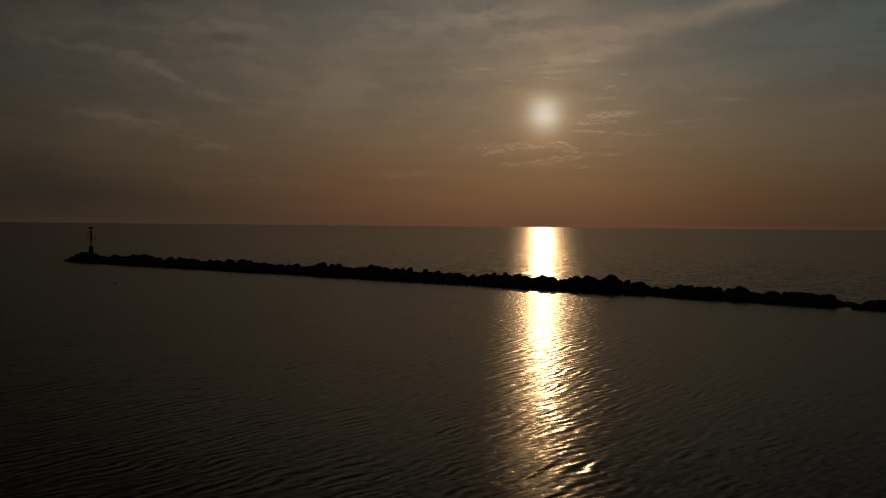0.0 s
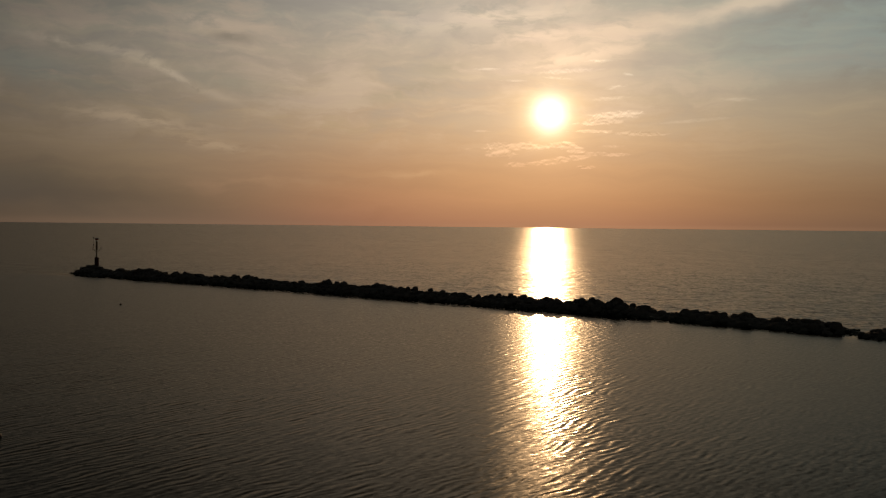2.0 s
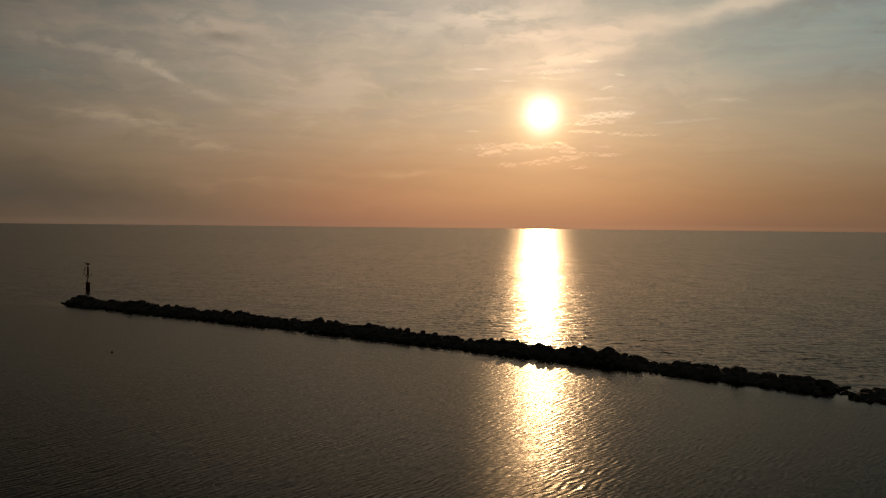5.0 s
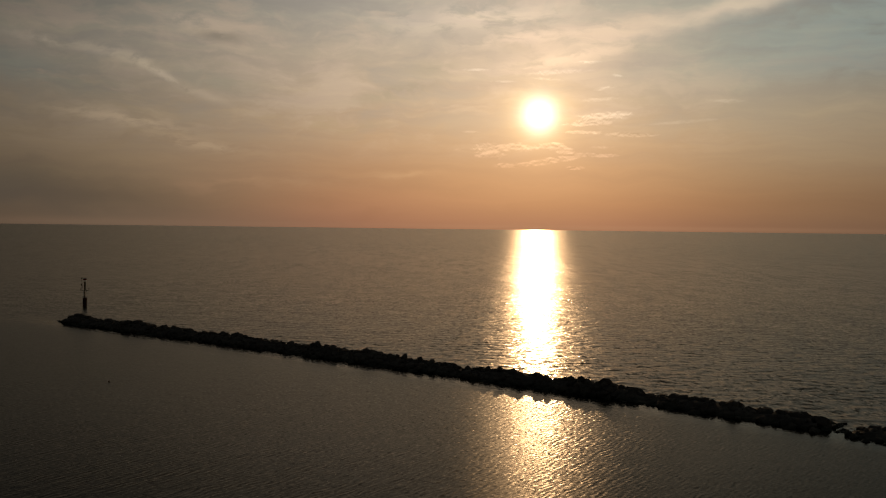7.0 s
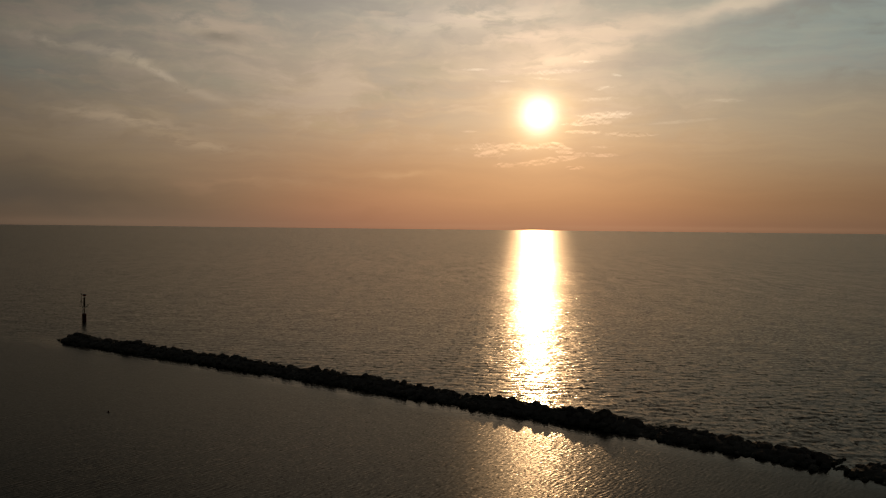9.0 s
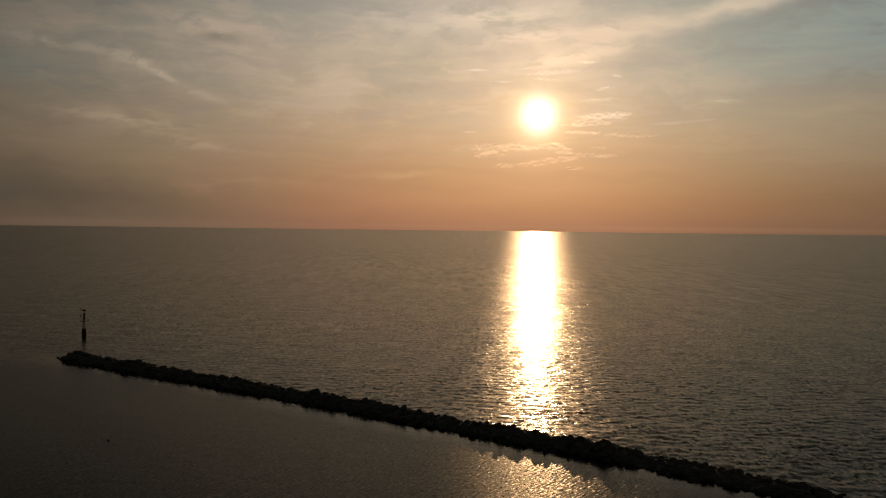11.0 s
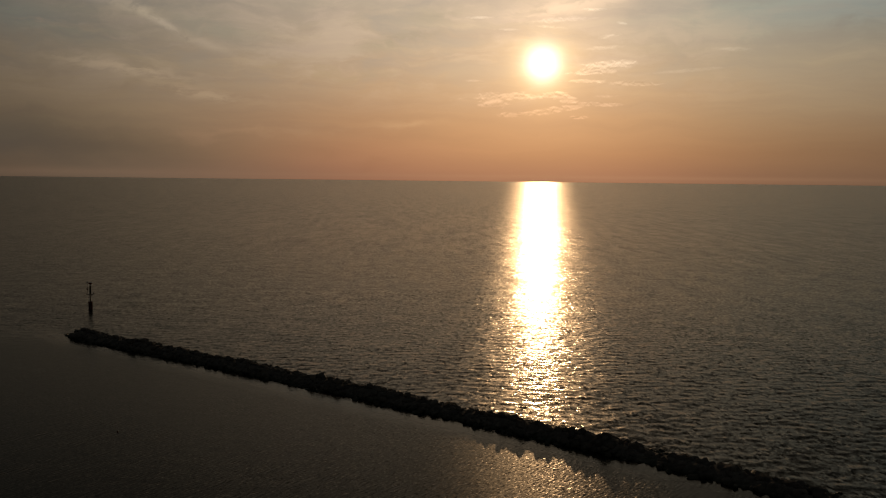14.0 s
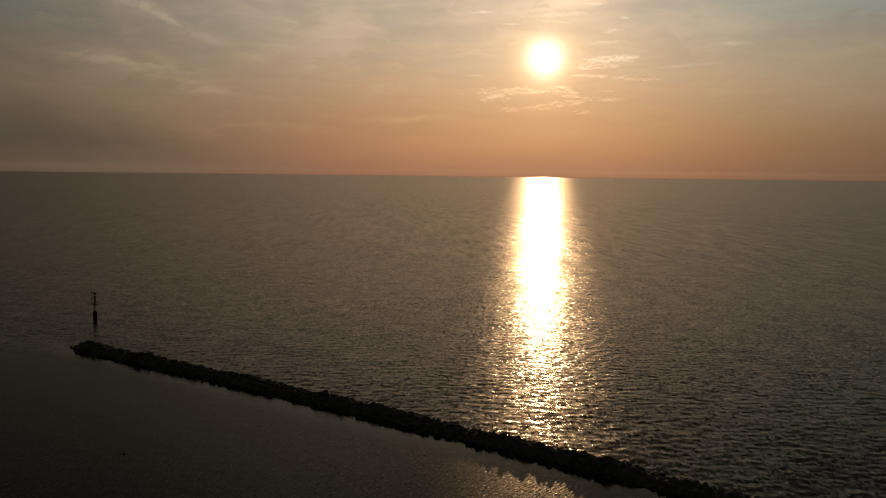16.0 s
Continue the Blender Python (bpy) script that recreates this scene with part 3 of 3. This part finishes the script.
# ------------------------------------------------------------ the sea: one sheet to the horizon
def sea():
    def steps(lo, hi, d, end_lo, end_hi):
        mid = list(np.arange(lo, hi + d / 2, d))
        up, down = [d * 1.16], [d * 1.16]
        while mid[-1] + up[-1] < end_hi:
            up.append(up[-1] * 1.16 + d)
        while mid[0] - down[-1] > end_lo:
            down.append(down[-1] * 1.16 + d)
        return np.array([max(mid[0] - k, end_lo) for k in down[::-1]] + mid + [min(mid[-1] + k, end_hi) for k in up])

    xs = steps(-75, 60, 0.22, -4900, 4900)
    near_shore, off_shore = steps(19, 132, 0.24, -4900, 133), steps(133, 215, 0.3, 133, 4900)
    ys = np.concatenate([near_shore[near_shore < 132.5], off_shore])
    X, Y = np.meshgrid(xs, ys)
    rng = np.random.default_rng(4)

    def train(count, shortest, longest, towards, spread, slope):
        """Waves of many lengths that run roughly one way; slope is that of each of them."""
        total = np.zeros_like(X)
        for _ in range(count):
            lam = shortest * (longest / shortest) ** rng.uniform()
            th, k = radians(towards + rng.normal(0, spread)), math.tau / lam
            total += slope / k * np.cos(k * (X * math.cos(th) + Y * math.sin(th)) + rng.uniform(0, math.tau))
        return total

    bay = train(30, 0.8, 1.6, 146, 9, 0.002)
    Z = train(54, 1.0, 3.2, 88, 40, 0.0080)
    near = np.clip((80 - np.maximum(np.abs(X + 8) - 67, 0) * 4) / 80, 0, 1) * np.clip((Y - 2) / 17, 0, 1) * np.clip((218 - Y) / 85, 0, 1)
    o = (X - TIP.x) * OUT.x + (Y - TIP.y) * OUT.y
    s = (X - TIP.x) * ALONG.x + (Y - TIP.y) * ALONG.y
    lee = np.clip((4.0 - o) / 3, 0, 1) * np.clip((s + 20) / 25, 0, 1)
    fetch = np.clip((-o - 6) / 44, 0, 1)
    Z = near * (Z * (1 - 0.92 * lee) + bay * lee * (0.08 + 0.92 * fetch * fetch * (3 - 2 * fetch)))
    R = np.sqrt(X * X + Y * Y)
    t = np.clip((R - 2500) / 2400, 0, 1)
    Z += 8.0 * t * t * (3 - 2 * t)
    rows, cols = X.shape
    verts = np.stack([X, Y, Z], -1).reshape(-1, 3)
    idx = np.arange(rows * cols).reshape(rows, cols)
    faces = np.stack([idx[:-1, :-1], idx[:-1, 1:], idx[1:, 1:], idx[1:, :-1]], -1).reshape(-1, 4)
    me = bpy.data.meshes.new("water")
    me.vertices.add(len(verts))
    me.vertices.foreach_set("co", verts.ravel())
    me.loops.add(faces.size)
    me.loops.foreach_set("vertex_index", faces.ravel())
    me.polygons.add(len(faces))
    me.polygons.foreach_set("loop_start", np.arange(0, faces.size, 4))
    me.polygons.foreach_set("loop_total", np.full(len(faces), 4))
    me.update(calc_edges=True)
    me.shade_smooth()
    me.materials.append(WATER)
    return tagged(new("water", me), "dark rippled evening sea reflecting the low sun", "sea", "", "structure")


sea()


# ------------------------------------------------------------ the breakwater
def boulder_shape(seed, blocky):
    """An angular quarry stone, about one metre across."""
    rng = random.Random(seed)
    bm = bmesh.new()
    for _ in range(26):
        v = Vector((rng.gauss(0, 1), rng.gauss(0, 1), rng.gauss(0, 1))).normalized()
        m = max(abs(v.x), abs(v.y), abs(v.z))
        v *= (1 - blocky) + blocky * 0.8 / m
        bm.verts.new(v * 0.5 * rng.uniform(0.9, 1.06))
    made = bmesh.ops.convex_hull(bm, input=bm.verts)
    loose = [v for v in bm.verts if not v.link_faces]
    bmesh.ops.delete(bm, geom=loose, context="VERTS")
    bmesh.ops.recalc_face_normals(bm, faces=bm.faces)
    return bm


def breakwater():
    rng = random.Random(21)
    shapes = []
    for k in range(14):
        me = bpy.data.meshes.new("stone")
        bm = boulder_shape(k, 0.25 + 0.5 * (k % 3) / 2)
        bm.to_mesh(me)
        bm.free()
        me.materials.append(ROCK)
        shapes.append(me)
    long_heap = tagged(new("breakwater"), "low breakwater of heaped dark boulders in the sea", "breakwater", "breakwater heaps")
    long_heap.location = (*on_plan(60, 2.5), 0)
    short_heap = tagged(new("breakwater"), "short end of dark boulders past a gap in the breakwater", "breakwater", "breakwater heaps")
    short_heap.location = (*on_plan(130, 1.6), 0)
    GAP = 121.3
    stones = []

    def stone(s, o, top, size, squash=0.8):
        sx, sy, sz = size * rng.uniform(0.85, 1.3), size * rng.uniform(0.75, 1.1), size * squash * rng.uniform(0.85, 1.15)
        x, y = on_plan(s, o)
        m = Matrix.Translation((x, y, top - sz * 0.44)) @ Euler((rng.gauss(0, 0.32), rng.gauss(0, 0.32), rng.uniform(0, 6.28))).to_matrix().to_4x4() @ Matrix.Diagonal((sx, sy, sz, 1))
        stones.append((s, m, rng.randrange(len(shapes))))

    s = -3.6
    while s < 140:
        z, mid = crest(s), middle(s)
        if rng.random() < 0.16 and z > 0.7 and s < 118.5:
            stone(s, mid + rng.uniform(-0.7, 0.7), z * rng.uniform(0.75, 0.98), rng.uniform(1.5, 2.1), 0.5)
        narrow = min(1.0, 0.25 + (s + 3.6) / 6) * (0.45 if 120.4 < s < 122.2 else 1.0)
        if not 120.3 < s < 122.1:
            stone(s, mid + rng.uniform(-0.35, 0.35), z * rng.uniform(0.84, 1.06), rng.uniform(0.6, 1.6), rng.uniform(0.65, 1.05))
        for side in (-1, 1):
            stone(s + rng.uniform(-0.4, 0.4), mid + side * narrow * rng.uniform(0.8, 1.2), z * rng.uniform(0.5, 0.82), rng.uniform(0.9, 1.4))
            if narrow > 0.6:
                stone(s + rng.uniform(-0.5, 0.5), mid + side * narrow * rng.uniform(1.6, 2.05), z * rng.uniform(0.28, 0.6), rng.uniform(0.8, 1.3))
            # chocks wedged between the larger stones
            stone(s + rng.uniform(-0.5, 0.5), mid + side * narrow * rng.uniform(0.15, 0.7), z * rng.uniform(0.6, 0.86), rng.uniform(0.4, 0.75), 0.9)
            stone(s + rng.uniform(-0.5, 0.5), mid + side * narrow * rng.uniform(1.1, 2.4), z * rng.uniform(0.15, 0.5), rng.uniform(0.45, 0.8), 0.9)
            if rng.random() < 0.45 * narrow:
                stone(s + rng.uniform(-0.5, 0.5), mid + side * narrow * rng.uniform(2.2, 2.8), rng.uniform(0.02, 0.36), rng.uniform(0.6, 1.15))
        s += rng.uniform(0.65, 1.25)
    # loose stones awash at the gap and off the toe
    for a, b, top, size in ((119.8, -1.3, 0.35, 0.85), (121.3, 1.3, 0.2, 0.45), (122.2, -0.3, 0.35, 0.75), (121.2, 0.3, 0.1, 0.35), (120.5, 2.4, 0.15, 0.6), (-3.9, 1.6, 0.08, 0.6), (121.6, 2.6, 0.05, 0.6)):
        stone(a, b, top, size, 0.9)
    # stones that stand up from the crest, placed to fit its outline in the camera's view
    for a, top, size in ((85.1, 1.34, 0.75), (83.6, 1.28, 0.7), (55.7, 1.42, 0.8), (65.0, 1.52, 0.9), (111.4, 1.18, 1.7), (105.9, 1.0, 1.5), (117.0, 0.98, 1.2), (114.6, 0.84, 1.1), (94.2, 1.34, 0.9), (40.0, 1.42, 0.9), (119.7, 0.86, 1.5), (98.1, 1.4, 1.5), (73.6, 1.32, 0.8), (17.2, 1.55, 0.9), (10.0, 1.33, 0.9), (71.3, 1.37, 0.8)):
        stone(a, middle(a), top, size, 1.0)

    def heap(root, own, first, last):
        """Boulders as objects of their own where they lie nearest the shore, the rest joined, over a rubble core."""
        inverse = Matrix.Translation(-root.location)
        order = sorted(own, key=lambda k: abs(k[0] - 103))
        for a, m, i in order[:300]:
            ob = new("boulder", shapes[i])
            ob.parent = root
            ob.matrix_basis = inverse @ m
        if order[300:]:
            verts, faces = [], []
            for a, m, i in order[300:]:
                base = len(verts)
                verts += [tuple(inverse @ m @ v.co) for v in shapes[i].vertices]
                faces += [[base + q for q in p.vertices] for p in shapes[i].polygons]
            me = bpy.data.meshes.new("rubble_bank")
            me.from_pydata(verts, [], faces)
            me.materials.append(ROCK)
            far = tagged(new("rubble_bank", me), "bank of heaped dark rubble stone", "", "", "stuff")
            far.parent = root
        bm, rows = bmesh.new(), []
        for k in range(int(last - first) + 1):
            s0 = first + k
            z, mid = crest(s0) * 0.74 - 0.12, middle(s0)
            w = min(1.0, 0.3 + (s0 + 3.6) / 6)
            row = []
            for o, h in ((-2.6, -0.6), (-1.9, 0.22), (-0.7, 1.0), (0.7, 1.0), (1.9, 0.22), (2.6, -0.6)):
                x, y = on_plan(s0 + rng.uniform(-0.1, 0.1), mid + o * w + rng.uniform(-0.15, 0.15))
                row.append(bm.verts.new(inverse @ Vector((x, y, z * h if h > 0 else h))))
            rows.append(row)
        for a, b in zip(rows, rows[1:]):
            for i in range(5):
                bm.faces.new((a[i], b[i], b[i + 1], a[i + 1]))
        bm.faces.new(rows[0])
        bm.faces.new(rows[-1][::-1])
        bmesh.ops.recalc_face_normals(bm, faces=bm.faces)
        part("rubble_core", bm, ROCK, root, "dark stone rubble between the boulders", "stuff")

    heap(long_heap, [k for k in stones if k[0] < GAP], -2.5, 118.5)
    heap(short_heap, [k for k in stones if k[0] >= GAP], 122.5, 139.0)


breakwater()


# ------------------------------------------------------------ the beacon beyond the tip
def beacon():
    root = tagged(new("harbour_beacon"), "slim harbour light post on a rusty red pile in water", "beacon")
    root.location = (-69.1, 186.5, 0)
    pile = part("pile", lathe(bmesh.new(), [(0.40, -3.0), (0.40, 1.36), (0.44, 1.37), (0.44, 1.52), (0.34, 1.54), (0.32, 1.62)], 24), RUST, root, "rusty red steel pile")
    part("flange", lathe(bmesh.new(), [(0.46, 0.0), (0.46, 0.05), (0.44, 0.06)], 24, (0, 0, 1.62)), DARK, pile)
    part("pole", lathe(bmesh.new(), [(0.17, 1.68), (0.11, 1.74), (0.105, 3.1)], 16), STEEL, root, "weathered yellowish steel pole")
    part("upper_pole", lathe(bmesh.new(), [(0.17, 3.12), (0.165, 4.66), (0.19, 4.68), (0.19, 4.74), (0.06, 4.76), (0.055, 5.06)], 16), STEEL, root, "thicker weathered steel upper pole")
    bm = bmesh.new()
    box(bm, 0, 0, 3.08, 1.55, 0.7, 0.06, 0.01)
    deck = part("platform", bm, DARK, root, "small dark service platform")
    for x in (-0.74, 0.74):
        for y in (-0.32, 0.32):
            part("post", rod(bmesh.new(), (x, y, 3.1), (x, y, 3.6), 0.025), DARK, deck)
        for z in (3.35, 3.58):
            part("rail", rod(bmesh.new(), (x, -0.32, z), (x, 0.32, z), 0.022), DARK, deck)
    for x in (-0.5, 0.5):
        part("brace", rod(bmesh.new(), (x, 0, 3.06), (0, 0, 2.55), 0.03), DARK, root)
    ladder = part("ladder", rod(rod(bmesh.new(), (-0.16, -0.46, 0.2), (-0.16, -0.36, 3.05), 0.02), (0.16, -0.46, 0.2), (0.16, -0.36, 3.05), 0.02), DARK, root)
    for k in range(9):
        y = -0.455 + 0.0105 * k
        part("rung", rod(bmesh.new(), (-0.16, y, 0.35 + 0.3 * k), (0.16, y, 0.35 + 0.3 * k), 0.015, 6), DARK, ladder)
    mast = part("side_mast", rod(bmesh.new(), (-0.6, 0, 3.1), (-0.6, 0, 5.5), 0.022), DARK, root)
    for z in (3.75, 4.5):
        part("bracket", rod(bmesh.new(), (-0.6, 0, z), (0, 0, z), 0.022), DARK, mast)
    bm = bmesh.new()
    box(bm, -0.6, 0, 4.12, 0.2, 0.2, 0.3, 0.02)
    part("control_box", bm, DARK, mast)
    part("sensor_head", lathe(bmesh.new(), [(0.05, 5.33), (0.11, 5.38), (0.12, 5.5), (0.07, 5.58), (0.02, 5.6)], 16, (-0.6, 0, 0)), DARK, mast)
    lantern = part("lantern", lathe(bmesh.new(), [(0.06, 5.04), (0.34, 5.06), (0.37, 5.09), (0.34, 5.12)], 20), DARK, root, "dark drum lantern with red lens")
    part("lens", lathe(bmesh.new(), [(0.3, 5.12), (0.33, 5.16), (0.33, 5.24), (0.3, 5.28)], 20), LENS, lantern, "red glass lens")
    part("cap", lathe(bmesh.new(), [(0.40, 5.28), (0.42, 5.30), (0.40, 5.35), (0.2, 5.42), (0.05, 5.45)], 20), DARK, lantern)


beacon()


# ------------------------------------------------------------ mooring floats
def mooring_float():
    root = tagged(new("mooring_buoy"), "small dark mooring buoy floating on calm water", "buoy", "mooring buoys")
    part("float", lathe(bmesh.new(), [(0.03, -0.16), (0.12, -0.12), (0.17, -0.02), (0.17, 0.05), (0.12, 0.15), (0.05, 0.2), (0.03, 0.21)], 18), FLOAT, root)
    part("stem", rod(bmesh.new(), (0, 0, 0.19), (0, 0, 0.25), 0.03), DARK, root)
    part("eye", rod(rod(bmesh.new(), (-0.05, 0, 0.25), (0.05, 0, 0.25), 0.018), (0, 0, 0.24), (0, 0, 0.28), 0.025), DARK, root)
    return root


first = mooring_float()
first.matrix_basis = pose(-33.6, 97.3, 0.02, 4, -3, 20)
first.scale = (0.62, 0.62, 0.62)
copy_thing(first, pose(-17.5, 36.85, 0.02, -3, 5, 70))
